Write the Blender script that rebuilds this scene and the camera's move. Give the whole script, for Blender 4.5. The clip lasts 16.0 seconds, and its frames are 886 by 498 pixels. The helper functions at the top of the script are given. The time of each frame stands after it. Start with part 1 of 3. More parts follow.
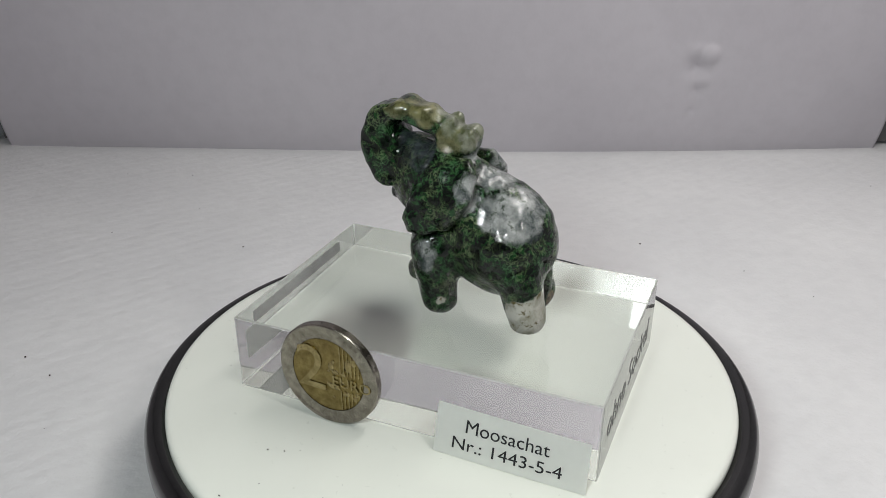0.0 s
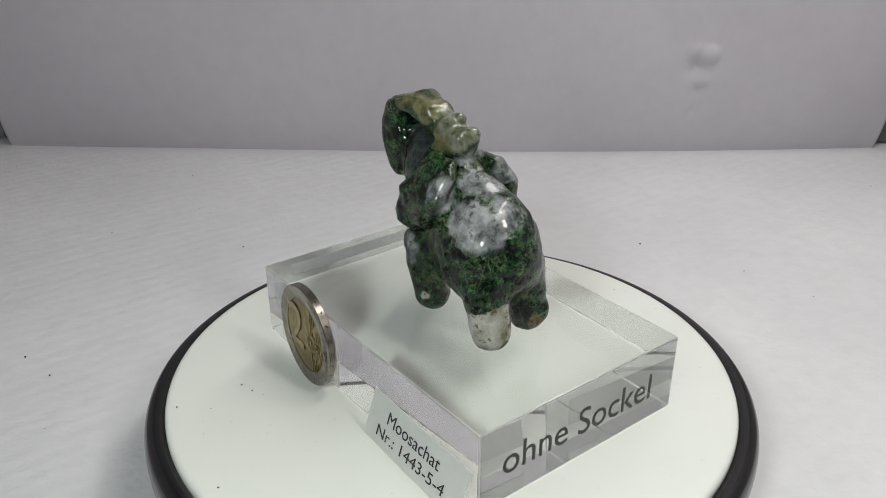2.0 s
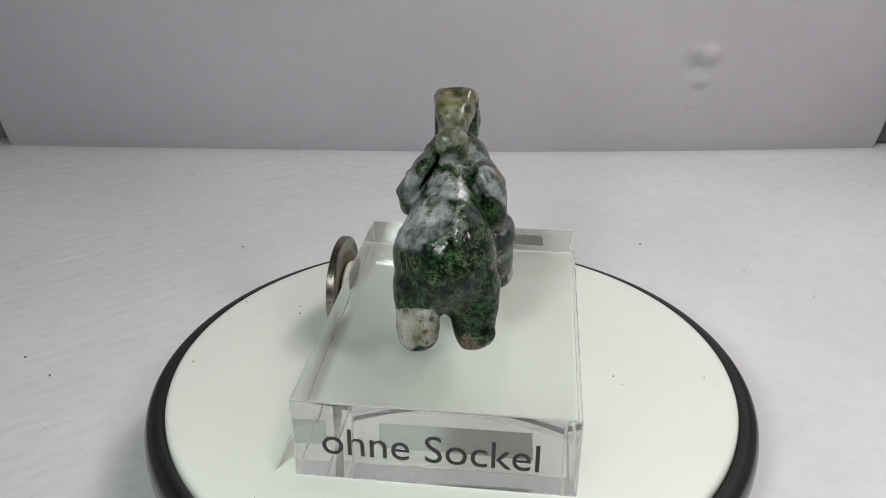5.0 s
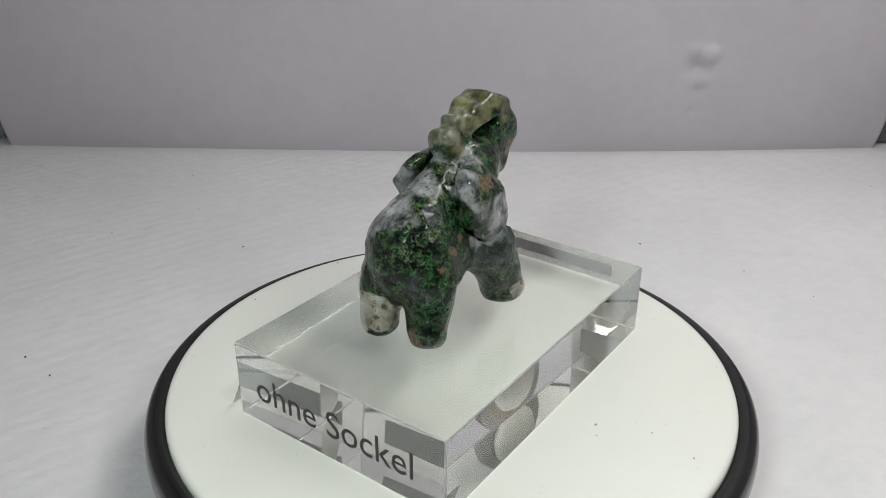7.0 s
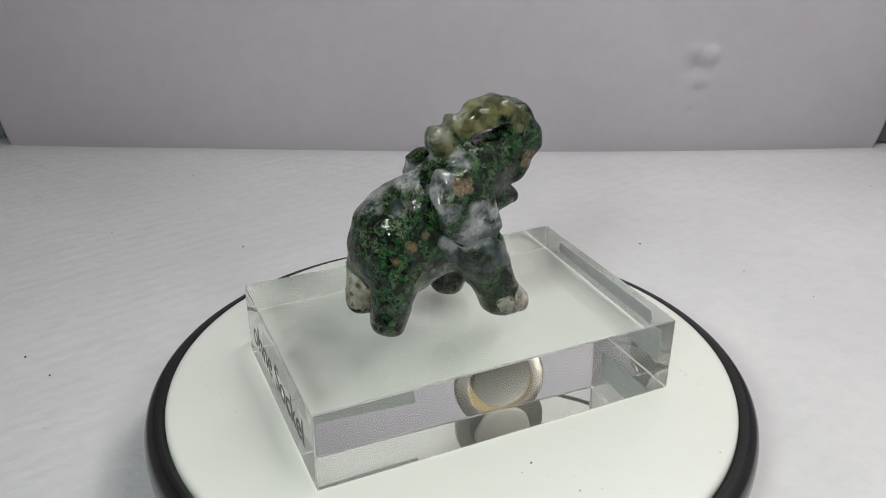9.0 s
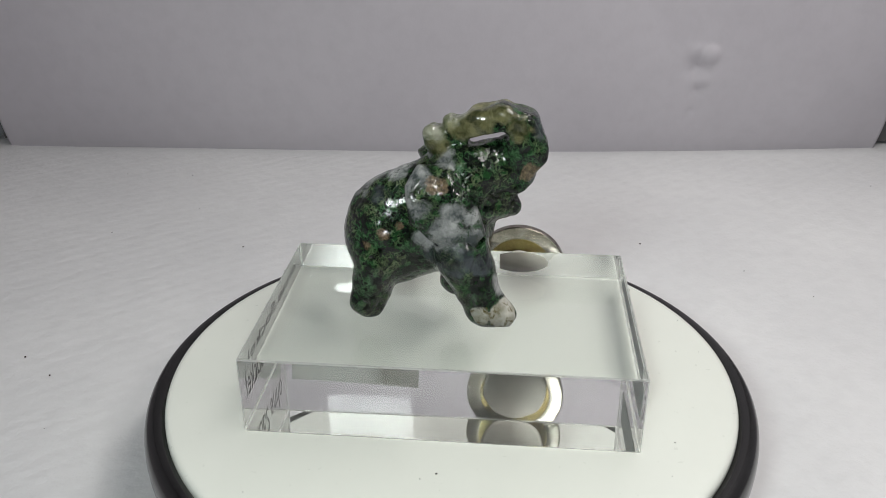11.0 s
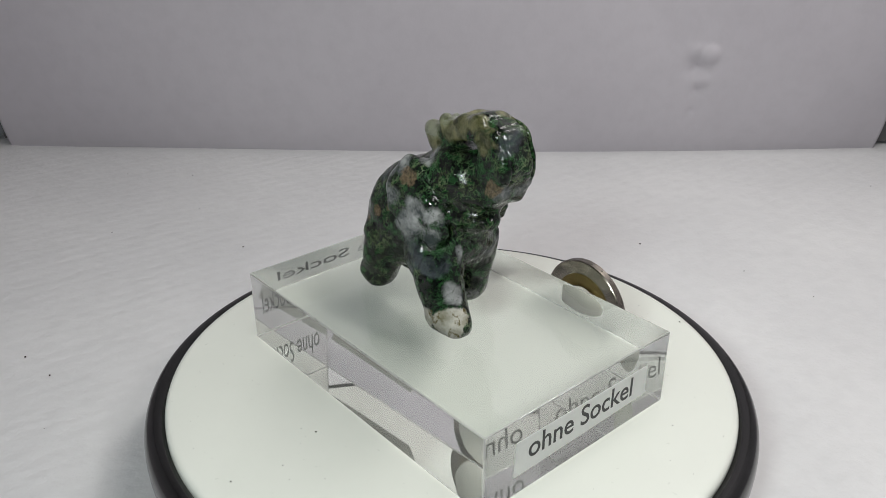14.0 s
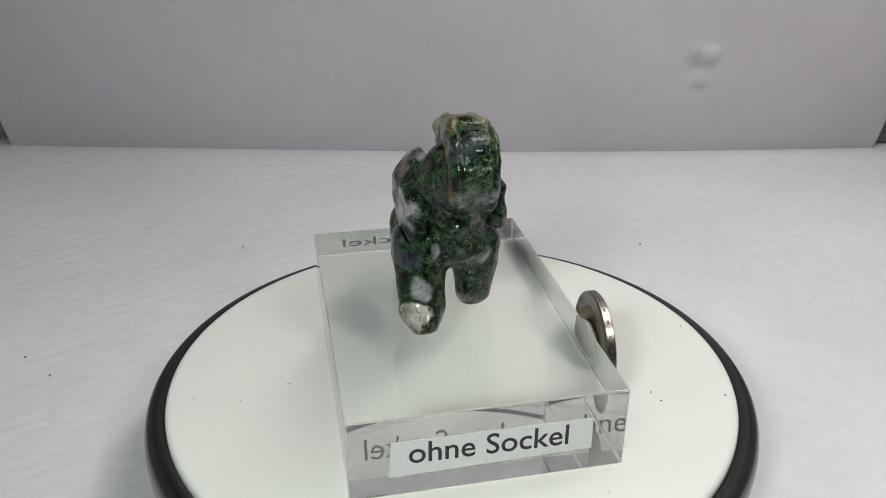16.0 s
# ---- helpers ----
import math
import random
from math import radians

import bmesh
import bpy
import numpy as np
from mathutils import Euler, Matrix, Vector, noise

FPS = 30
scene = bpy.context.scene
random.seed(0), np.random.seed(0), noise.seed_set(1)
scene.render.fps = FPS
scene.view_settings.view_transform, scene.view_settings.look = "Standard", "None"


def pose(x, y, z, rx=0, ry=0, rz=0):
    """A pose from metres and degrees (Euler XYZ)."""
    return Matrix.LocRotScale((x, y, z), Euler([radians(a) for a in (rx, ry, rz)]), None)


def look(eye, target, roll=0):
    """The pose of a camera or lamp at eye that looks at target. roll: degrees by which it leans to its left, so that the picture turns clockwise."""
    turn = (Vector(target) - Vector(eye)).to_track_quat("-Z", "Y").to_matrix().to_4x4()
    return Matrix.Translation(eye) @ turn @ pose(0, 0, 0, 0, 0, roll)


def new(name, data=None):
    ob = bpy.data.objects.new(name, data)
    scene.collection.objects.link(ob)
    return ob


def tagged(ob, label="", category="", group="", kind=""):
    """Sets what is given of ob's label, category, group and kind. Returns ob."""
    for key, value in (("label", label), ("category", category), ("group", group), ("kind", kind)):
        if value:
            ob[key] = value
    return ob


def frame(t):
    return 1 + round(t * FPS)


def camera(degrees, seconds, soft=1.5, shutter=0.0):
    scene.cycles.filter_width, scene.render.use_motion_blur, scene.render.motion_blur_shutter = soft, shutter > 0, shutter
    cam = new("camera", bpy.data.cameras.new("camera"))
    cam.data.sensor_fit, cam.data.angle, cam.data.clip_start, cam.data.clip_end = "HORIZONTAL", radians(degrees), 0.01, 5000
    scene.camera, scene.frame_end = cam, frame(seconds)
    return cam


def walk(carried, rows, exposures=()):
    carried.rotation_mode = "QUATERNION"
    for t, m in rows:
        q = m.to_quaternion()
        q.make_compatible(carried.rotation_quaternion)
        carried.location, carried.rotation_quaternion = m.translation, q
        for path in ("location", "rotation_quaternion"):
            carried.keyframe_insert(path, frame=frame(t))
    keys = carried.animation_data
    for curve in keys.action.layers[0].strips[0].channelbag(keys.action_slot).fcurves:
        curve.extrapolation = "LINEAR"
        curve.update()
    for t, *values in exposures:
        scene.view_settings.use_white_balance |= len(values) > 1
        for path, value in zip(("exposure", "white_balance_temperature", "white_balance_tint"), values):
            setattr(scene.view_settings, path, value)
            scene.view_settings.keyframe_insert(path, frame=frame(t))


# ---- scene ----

MM = 0.001
TOP = 0.025            # height of the platter's face over the table
BLOCK_H = 0.0195
cam = camera(55.62, 16.0, 0.8)
_p, _y, _r = radians(-26.125), radians(-0.682), -0.121
_eye = Vector((0.0, -0.18019, 0.12166 + TOP))
_way = Vector((math.sin(_y) * math.cos(_p), math.cos(_y) * math.cos(_p), math.sin(_p)))
_view = look(_eye, _eye + _way, -_r)
walk(cam, [(0.0, _view), (16.0, _view)])

# ---- light ----
world = bpy.data.worlds.new("room")
world.use_nodes = True
world.node_tree.nodes["Background"].inputs[0].default_value = (0.9, 0.95, 1.0, 1)
world.node_tree.nodes["Background"].inputs[1].default_value = 0.05
scene.world = world
scene.view_settings.exposure = 0.0


def area(name, eye, target, sx, sy, watts, colour, spread=180.0):
    lamp = bpy.data.lights.new(name, "AREA")
    lamp.shape, lamp.size, lamp.size_y = "RECTANGLE", sx, sy
    lamp.energy, lamp.color, lamp.spread = watts, colour, radians(spread)
    ob = new(name, lamp)
    ob.matrix_world = look(eye, target)
    return ob


# a cool LED lamp over the front left corner, a warm strip over the right side and a warm bar at the front right
COOL, WARM = (0.92, 1.0, 0.985), (1.0, 0.97, 0.945)
area("led_cool", (-0.10, -0.29, 0.25), (0.03, 0.03, 0.03), 0.06, 0.06, 0.295, COOL, 120.0)
area("led_warm", (0.15, 0.05, 0.385), (0.08, 0.08, 0.0), 0.34, 0.06, 0.695, WARM)
area("led_warm_bar", (0.17, -0.17, 0.30), (0.05, 0.02, 0.03), 0.03, 0.07, 0.15, WARM, 140.0)
scene.cycles.caustics_refractive = False
scene.cycles.caustics_reflective = False


# ---- materials ----
class Mat:
    """A node material with short calls to add nodes."""

    def __init__(self, name):
        self.m = bpy.data.materials.new(name)
        self.m.use_nodes = True
        self.t = self.m.node_tree
        self.b = self.t.nodes["Principled BSDF"]

    def node(self, kind, ins=None, **props):
        n = self.t.nodes.new(kind)
        for k, v in props.items():
            if k == "operation":
                n.operation = v
            elif k == "data_type":
                n.data_type = v
            elif k == "blend_type":
                n.blend_type = v
            elif k == "feature":
                n.feature = v
            elif k == "wave_type":
                n.wave_type = v
            elif k == "bands_direction":
                n.bands_direction = v
        for k, v in (ins or {}).items():
            self.put(n.inputs[k], v)
        return n

    def put(self, socket, v):
        if isinstance(v, bpy.types.NodeSocket):
            self.t.links.new(v, socket)
        elif isinstance(v, tuple) and len(v) == 3 and socket.type == "RGBA":
            socket.default_value = (*v, 1)
        else:
            socket.default_value = v

    def coords(self, scale=1000.0):
        tc = self.node("ShaderNodeTexCoord")
        return self.node("ShaderNodeVectorMath", {0: tc.outputs["Object"], 3: scale}, operation="SCALE").outputs[0]

    def noise(self, vec, scale, detail=3.0, rough=0.5, dist=0.0):
        return self.node("ShaderNodeTexNoise", {"Vector": vec, "Scale": scale, "Detail": detail, "Roughness": rough, "Distortion": dist}).outputs[0]

    def ramp(self, fac, lo, hi, a=0.0, b=1.0):
        return self.node("ShaderNodeMapRange", {0: fac, 1: lo, 2: hi, 3: a, 4: b}).outputs[0]

    def math(self, op, a, b=0.0):
        return self.node("ShaderNodeMath", {0: a, 1: b}, operation=op).outputs[0]

    def mix(self, fac, a, b):
        n = self.node("ShaderNodeMix", data_type="RGBA")
        for i, v in ((0, fac), (6, a), (7, b)):
            self.put(n.inputs[i], v)
        return n.outputs[2]

    def bump(self, height, strength, dist, normal=None):
        ins = {"Height": height, "Strength": strength, "Distance": dist}
        if normal is not None:
            ins["Normal"] = normal
        return self.node("ShaderNodeBump", ins).outputs[0]

    def set(self, **kw):
        names = {"color": "Base Color", "rough": "Roughness", "metal": "Metallic", "normal": "Normal", "ior": "IOR",
                 "trans": "Transmission Weight", "sss": "Subsurface Weight", "coat": "Coat Weight", "spec": "Specular IOR Level"}
        for k, v in kw.items():
            self.put(self.b.inputs[names[k]], v)
        return self


def mat_cloth(name, base, dark, ribs):
    m = Mat(name)
    v = m.coords()
    big = m.noise(v, 0.012, 4)
    fine = m.noise(v, 0.7, 3)
    mid = m.noise(v, 0.13, 4, 0.6)
    col = m.mix(m.ramp(big, 0.35, 0.65), dark, base)
    col = m.mix(m.ramp(mid, 0.42, 0.75, 0.0, 0.22), col, (dark[0] * 0.8, dark[1] * 0.8, dark[2] * 0.8))
    slant = m.node("ShaderNodeVectorMath", {0: v, 1: (1.0, -1.25, 1.0)}, operation="MULTIPLY").outputs[0]
    wave = m.node("ShaderNodeTexWave", {"Vector": slant, "Scale": 0.062, "Distortion": 2.6, "Detail": 3.0, "Detail Scale": 1.6},
                  bands_direction="DIAGONAL").outputs[1]
    h = m.math("ADD", m.math("MULTIPLY", wave, ribs), m.math("ADD", mid, m.math("MULTIPLY", fine, 0.5)))
    m.set(color=col, rough=0.75, spec=0.25, normal=m.bump(h, 0.65 if ribs else 0.15, 0.0005))
    return m.m


def mat_plain(name, base, rough, metal=0.0, var=0.12, scale=0.2, bump=0.0, spec=0.5):
    m = Mat(name)
    v = m.coords()
    n = m.noise(v, scale, 4, 0.6)
    f = m.noise(v, scale * 9, 3, 0.6)
    lo = tuple(c * (1 - var) for c in base)
    col = m.mix(m.ramp(n, 0.35, 0.65), lo, base)
    m.set(color=col, rough=m.ramp(f, 0.3, 0.7, rough * 0.85, min(1.0, rough * 1.15)), metal=metal, spec=spec)
    if bump:
        m.set(normal=m.bump(f, 0.5, bump))
    return m.m


def mat_acrylic(name, haze):
    """Clear acrylic; haze is the share of milky scatter mixed into it."""
    m = Mat(name)
    m.set(color=(0.985, 1.0, 0.99), trans=1.0, ior=1.49, rough=0.0)
    if haze:
        v = m.coords()
        share = m.ramp(m.noise(v, 0.5, 6, 0.7), 0.3, 0.7, haze * 0.85, haze * 1.15)
        face = m.node("ShaderNodeBsdfDiffuse", {"Color": (0.92, 0.93, 0.89)})
        thin = m.node("ShaderNodeBsdfTranslucent", {"Color": (0.92, 0.93, 0.89)})
        milk = m.node("ShaderNodeMixShader", {0: 0.5, 1: face.outputs[0], 2: thin.outputs[0]})
        both = m.node("ShaderNodeMixShader", {0: share, 1: m.b.outputs[0], 2: milk.outputs[0]})
        m.t.links.new(both.outputs[0], m.t.nodes["Material Output"].inputs[0])
    return m.m


def mat_metal(name, base, dark, rough):
    m = Mat(name)
    v = m.coords()
    n = m.noise(v, 0.45, 5, 0.65)
    f = m.noise(v, 4.0, 3, 0.6)
    col = m.mix(m.ramp(n, 0.38, 0.66), dark, base)
    m.set(color=col, metal=1.0, rough=m.ramp(f, 0.3, 0.7, rough * 0.8, rough * 1.3), normal=m.bump(f, 0.25, 0.00005))
    return m.m


def mat_agate():
    """Polished moss agate: milky chalcedony with dark green filaments; the stone's patches come from the mesh's stain values."""
    m = Mat("moss_agate")
    v = m.coords()
    warp = m.node("ShaderNodeTexNoise", {"Vector": v, "Scale": 0.35, "Detail": 4.0, "Roughness": 0.6})
    off = m.node("ShaderNodeVectorMath", {0: warp.outputs[1], 1: (0.5, 0.5, 0.5)}, operation="SUBTRACT").outputs[0]
    off = m.node("ShaderNodeVectorMath", {0: off, 3: 3.0}, operation="SCALE").outputs[0]
    w = m.node("ShaderNodeVectorMath", {0: v, 1: off}, operation="ADD").outputs[0]
    ragged = m.math("SUBTRACT", m.noise(w, 0.45, 6, 0.68), 0.5)

    def stain(name, rag, lo, hi):
        n = m.node("ShaderNodeAttribute")
        n.attribute_name = name
        return m.ramp(m.math("ADD", n.outputs["Fac"], m.math("MULTIPLY", ragged, rag)), lo, hi)

    def threads(scale, width, detail=2.0):
        n = m.noise(w, scale, detail, 0.55)
        return m.ramp(m.math("ABSOLUTE", m.math("SUBTRACT", n, 0.5)), width, width * 0.15)

    milk_f, slate_f = stain("milk", 1.2, -0.12, 0.28), stain("slate", 1.2, -0.1, 0.25)
    olive_f, cream_f, rust_f = stain("olive", 1.0, -0.1, 0.3), stain("cream", 1.2, -0.05, 0.12), stain("rust", 0.9, 0.0, 0.15)
    clear_f = stain("clear", 0.8, -0.1, 0.35)
    # moss: dark wells crossed by tangled bright fibres
    patch = m.noise(v, 0.14, 3, 0.6)
    fine = m.noise(v, 1.3, 3, 0.65)
    fibre = m.math("MAXIMUM", threads(0.34, 0.032, 3.0), m.math("MULTIPLY", threads(0.80, 0.05), 0.8))
    fibre = m.math("MULTIPLY", fibre, m.ramp(m.noise(w, 0.30, 3, 0.6), 0.40, 0.60, 0.12, 1.0))
    fibre = m.math("MULTIPLY", fibre, m.ramp(fine, 0.30, 0.55, 0.5, 1.0))
    moss = m.mix(m.ramp(m.noise(w, 0.3, 4, 0.6), 0.42, 0.62), (0.0012, 0.0022, 0.0018), (0.006, 0.016, 0.007))
    moss = m.mix(m.ramp(m.noise(w, 0.6, 3, 0.6), 0.52, 0.64, 0.0, 0.9), moss, (0.013, 0.052, 0.015))
    green = m.mix(m.ramp(patch, 0.44, 0.58), (0.040, 0.115, 0.042), (0.12, 0.165, 0.075))
    moss = m.mix(fibre, moss, green)
    # smoky bluish stone
    smoke = m.mix(m.ramp(m.noise(w, 0.25, 5, 0.6), 0.38, 0.66), (0.007, 0.010, 0.011), (0.075, 0.088, 0.10))
    col = m.mix(m.math("MULTIPLY", slate_f, 0.68), moss, smoke)
    # milky stone with clouds and strands of moss in it
    cloud = m.ramp(m.noise(w, 0.21, 5, 0.6), 0.36, 0.66)
    milk = m.mix(cloud, (0.045, 0.057, 0.057), (0.38, 0.39, 0.38))
    strand = m.math("MULTIPLY", m.ramp(m.noise(w, 0.38, 6, 0.7), 0.56, 0.63), 0.8)
    milk = m.mix(strand, milk, (0.020, 0.036, 0.018))
    col = m.mix(milk_f, col, milk)
    oil = m.mix(m.ramp(m.noise(w, 0.3, 5, 0.65), 0.40, 0.62), (0.25, 0.245, 0.11), (0.04, 0.045, 0.014))
    col = m.mix(m.math("MULTIPLY", olive_f, 0.92), col, oil)
    glassy = m.mix(m.ramp(m.noise(w, 0.4, 5, 0.65), 0.42, 0.6), (0.48, 0.50, 0.38), (0.14, 0.17, 0.07))
    col = m.mix(clear_f, col, glassy)
    cream = m.mix(m.ramp(m.noise(w, 0.16, 4, 0.6), 0.36, 0.64), (0.56, 0.55, 0.49), (0.17, 0.165, 0.10))
    cream = m.mix(m.ramp(m.noise(w, 0.45, 5, 0.68), 0.55, 0.64), cream, (0.11, 0.09, 0.03))
    col = m.mix(cream_f, col, cream)
    ochre = m.mix(m.ramp(fine, 0.35, 0.6), (0.06, 0.045, 0.028), (0.18, 0.13, 0.075))
    col = m.mix(m.math("MULTIPLY", rust_f, 0.85), col, ochre)
    pale = m.math("MAXIMUM", m.math("MAXIMUM", milk_f, cream_f), m.math("MAXIMUM", olive_f, clear_f))
    mossy = m.math("SUBTRACT", 1.0, pale)
    h = m.math("MULTIPLY", m.math("ADD", m.math("MULTIPLY", fibre, 0.6), m.math("MULTIPLY", fine, 0.5)), mossy)
    facets = m.math("ADD", m.noise(v, 0.22, 1), m.math("MULTIPLY", h, 0.12))
    m.set(color=col, rough=0.28, ior=1.54, spec=0.02, coat=0.75, trans=m.math("MULTIPLY", m.math("MAXIMUM", m.math("MULTIPLY", olive_f, 0.5), clear_f), 0.65),
          sss=m.math("MULTIPLY", pale, 0.55), normal=m.bump(h, 0.5, 0.0006))
    m.put(m.b.inputs["Coat Roughness"], m.ramp(fine, 0.3, 0.7, 0.02, 0.06))
    m.put(m.b.inputs["Coat IOR"], 1.48)
    m.put(m.b.inputs["Coat Normal"], m.bump(facets, 0.45, 0.0011))
    m.b.inputs["Subsurface Radius"].default_value = (1.0, 1.0, 0.9)
    m.b.inputs["Subsurface Scale"].default_value = 0.002
    return m.m


M_TABLE = mat_cloth("table_cloth", (0.75, 0.75, 0.75), (0.69, 0.69, 0.695), 0.35)
M_WALL = mat_cloth("wall_cloth", (0.53, 0.507, 0.54), (0.50, 0.477, 0.51), 0.0)
# for the unseen roof and front sheets; kept dark to cut ambient light and reflections
M_DIM = mat_cloth("unseen_dim_cloth", (0.20, 0.20, 0.205), (0.18, 0.18, 0.185), 0.0)
M_SEAM = mat_plain("seam_grey", (0.10, 0.10, 0.10), 0.6)
M_WHITE = mat_plain("platter_white", (0.78, 0.805, 0.735), 0.32, var=0.02, scale=0.05)
M_BLACK = mat_plain("gloss_black", (0.006, 0.006, 0.006), 0.17, var=0.2, scale=0.6)
M_BASE = mat_plain("base_grey", (0.14, 0.14, 0.15), 0.4)
M_ACRYL = mat_acrylic("clear_acrylic", 0.0)
# underside scatter put in to brighten the block's inside
M_ACRYL_FOOT = mat_acrylic("milky_acrylic_underside", 0.03)
# slight fog of the sawn faces, which also lifts the block's brightness
M_ACRYL_SIDE = mat_acrylic("sawn_acrylic", 0.012)
M_ACRYL_EDGE = mat_acrylic("worn_acrylic_edge", 0.5)


def mat_paper(name, through_light):
    m = Mat(name)
    v = m.coords()
    col = m.mix(m.ramp(m.noise(v, 0.6, 4), 0.35, 0.65), (0.87, 0.89, 0.86), (0.90, 0.92, 0.89))
    m.set(color=col, rough=0.45, spec=0.3)
    thin = m.node("ShaderNodeBsdfTranslucent", {"Color": (0.8, 0.8, 0.76)})
    mixed = m.node("ShaderNodeMixShader", {0: through_light})
    m.t.links.new(m.b.outputs[0], mixed.inputs[1])
    m.t.links.new(thin.outputs[0], mixed.inputs[2])
    m.t.links.new(mixed.outputs[0], m.t.nodes["Material Output"].inputs[0])
    return m.m


M_PAPER = mat_paper("card_paper", 0.5)
M_STICKER = mat_paper("sticker_paper", 0.28)


def mat_film():
    """A clear label film with a slight milky haze."""
    m = Mat("hazy_film")
    v = m.coords()
    haze = m.ramp(m.noise(v, 0.25, 4), 0.3, 0.7, 0.09, 0.14)
    clear = m.node("ShaderNodeBsdfTransparent", {"Color": (1.0, 1.0, 1.0)})
    thin = m.node("ShaderNodeBsdfTranslucent", {"Color": (0.9, 0.9, 0.87)})
    face = m.node("ShaderNodeBsdfDiffuse", {"Color": (0.9, 0.9, 0.87)})
    milk = m.node("ShaderNodeMixShader", {0: 0.4, 1: face.outputs[0], 2: thin.outputs[0]})
    both = m.node("ShaderNodeMixShader", {0: haze, 1: clear.outputs[0], 2: milk.outputs[0]})
    m.t.links.new(both.outputs[0], m.t.nodes["Material Output"].inputs[0])
    return m.m


M_FILM = mat_film()
M_INK = mat_plain("ink_black", (0.012, 0.012, 0.014), 0.4)
M_SILVER = mat_metal("cupronickel", (0.34, 0.315, 0.27), (0.20, 0.18, 0.15), 0.24)
M_BRASS = mat_metal("nickel_brass", (0.27, 0.21, 0.085), (0.16, 0.12, 0.045), 0.27)
M_RELIEF = mat_metal("worn_brass", (0.40, 0.33, 0.17), (0.24, 0.19, 0.085), 0.26)
M_PUTTY = mat_plain("cream_putty", (0.66, 0.64, 0.56), 0.6, var=0.05, scale=0.4, bump=0.0002)
M_DUST = mat_plain("dark_dust", (0.05, 0.04, 0.035), 0.8)
M_PALE_MARK = mat_plain("pale_mark", (0.75, 0.76, 0.74), 0.35)
M_CHIP = mat_plain("edge_dirt", (0.26, 0.25, 0.23), 0.5, var=0.6, scale=2.0)
M_AGATE = mat_agate()


# ---- mesh helpers ----
def part(name, bm, material, parent=None, label="", smooth=True):
    """Links a bmesh (or a mesh) as one object, under a parent if there is one."""
    if isinstance(bm, bmesh.types.BMesh):
        me = bpy.data.meshes.new(name)
        bm.to_mesh(me)
        bm.free()
    else:
        me = bm
    if not me.materials:
        me.materials.append(material)
    if smooth:
        me.shade_smooth()
    ob = new(name, me)
    if parent:
        ob.parent = parent
    if label:
        ob["label"] = label
    return ob


def box(sx, sy, sz, z0=0.0, bevel=0.0, segments=2):
    bm = bmesh.new()
    bmesh.ops.create_cube(bm, size=1, matrix=Matrix.Translation((0, 0, z0 + sz / 2)) @ Matrix.Diagonal((sx, sy, sz, 1)))
    if bevel:
        bmesh.ops.bevel(bm, geom=bm.edges[:], offset=bevel, segments=segments, profile=0.6, affect="EDGES")
    return bm


def lathe(profile, n=128, closed=False, wobble=None):
    """Turns a list of (radius, height) round the z axis."""
    bm = bmesh.new()
    rings = []
    for r, z in profile:
        ring = []
        for i in range(n):
            a = 2 * math.pi * i / n
            k = wobble(i) if wobble else 0.0
            ring.append(bm.verts.new(((r + k) * math.cos(a), (r + k) * math.sin(a), z)))
        rings.append(ring)
    pairs = list(zip(rings, rings[1:])) + ([(rings[-1], rings[0])] if closed else [])
    for a, b in pairs:
        for i in range(n):
            j = (i + 1) % n
            bm.faces.new((a[i], a[j], b[j], b[i]))
    if not closed:
        bm.faces.new(rings[0][::-1])
        bm.faces.new(rings[-1])
    bmesh.ops.recalc_face_normals(bm, faces=bm.faces[:])
    return bm


def sharp(ob, degrees=35):
    ob.data.set_sharp_from_angle(angle=radians(degrees))
    return ob


def lettering(name, text, width, height, depth, at, right, up, parent, material, bold=0.0, bent=None):
    """Writing with the given overall width and height; at is its lower left corner. bent lays it on a curved sheet instead."""
    cu = bpy.data.curves.new(name, "FONT")
    cu.body, cu.extrude, cu.offset, cu.resolution_u = text, 0.01, bold, 4
    tmp = bpy.data.objects.new(name + "_curve", cu)
    me = bpy.data.meshes.new_from_object(tmp)
    bpy.data.objects.remove(tmp)
    co = np.array([v.co[:] for v in me.vertices])
    lo, hi = co.min(0), co.max(0)
    co = (co - lo) / (hi - lo)
    r, u = Vector(right).normalized(), Vector(up).normalized()
    n = r.cross(u)
    for v, c in zip(me.vertices, co):
        v.co = bent(*c) if bent else Vector(at) + r * (c[0] * width) + u * (c[1] * height) + n * (c[2] * depth)
    me.materials.clear()
    me.materials.append(material)
    return part(name, me, material, parent, smooth=False)


# ---- the photo box ----
def sheet(name, nx, ny, fn, material):
    bm = bmesh.new()
    grid = [[bm.verts.new(fn(i / nx, j / ny)) for i in range(nx + 1)] for j in range(ny + 1)]
    for j in range(ny):
        for i in range(nx):
            bm.faces.new((grid[j][i], grid[j][i + 1], grid[j + 1][i + 1], grid[j + 1][i]))
    ob = part(name, bm, material)
    return ob


X0, X1 = -0.2345, 0.2225


def wall_line(x):
    """The back panel bows: where its foot stands."""
    return 0.2395 + 0.004 * x + 0.118 * x * x + 0.012 * max(0.0, x)


def dent(x, z, cx, cz, r, depth):
    d = math.hypot(x - cx, (z - cz)) / r
    return depth * math.exp(-d * d)


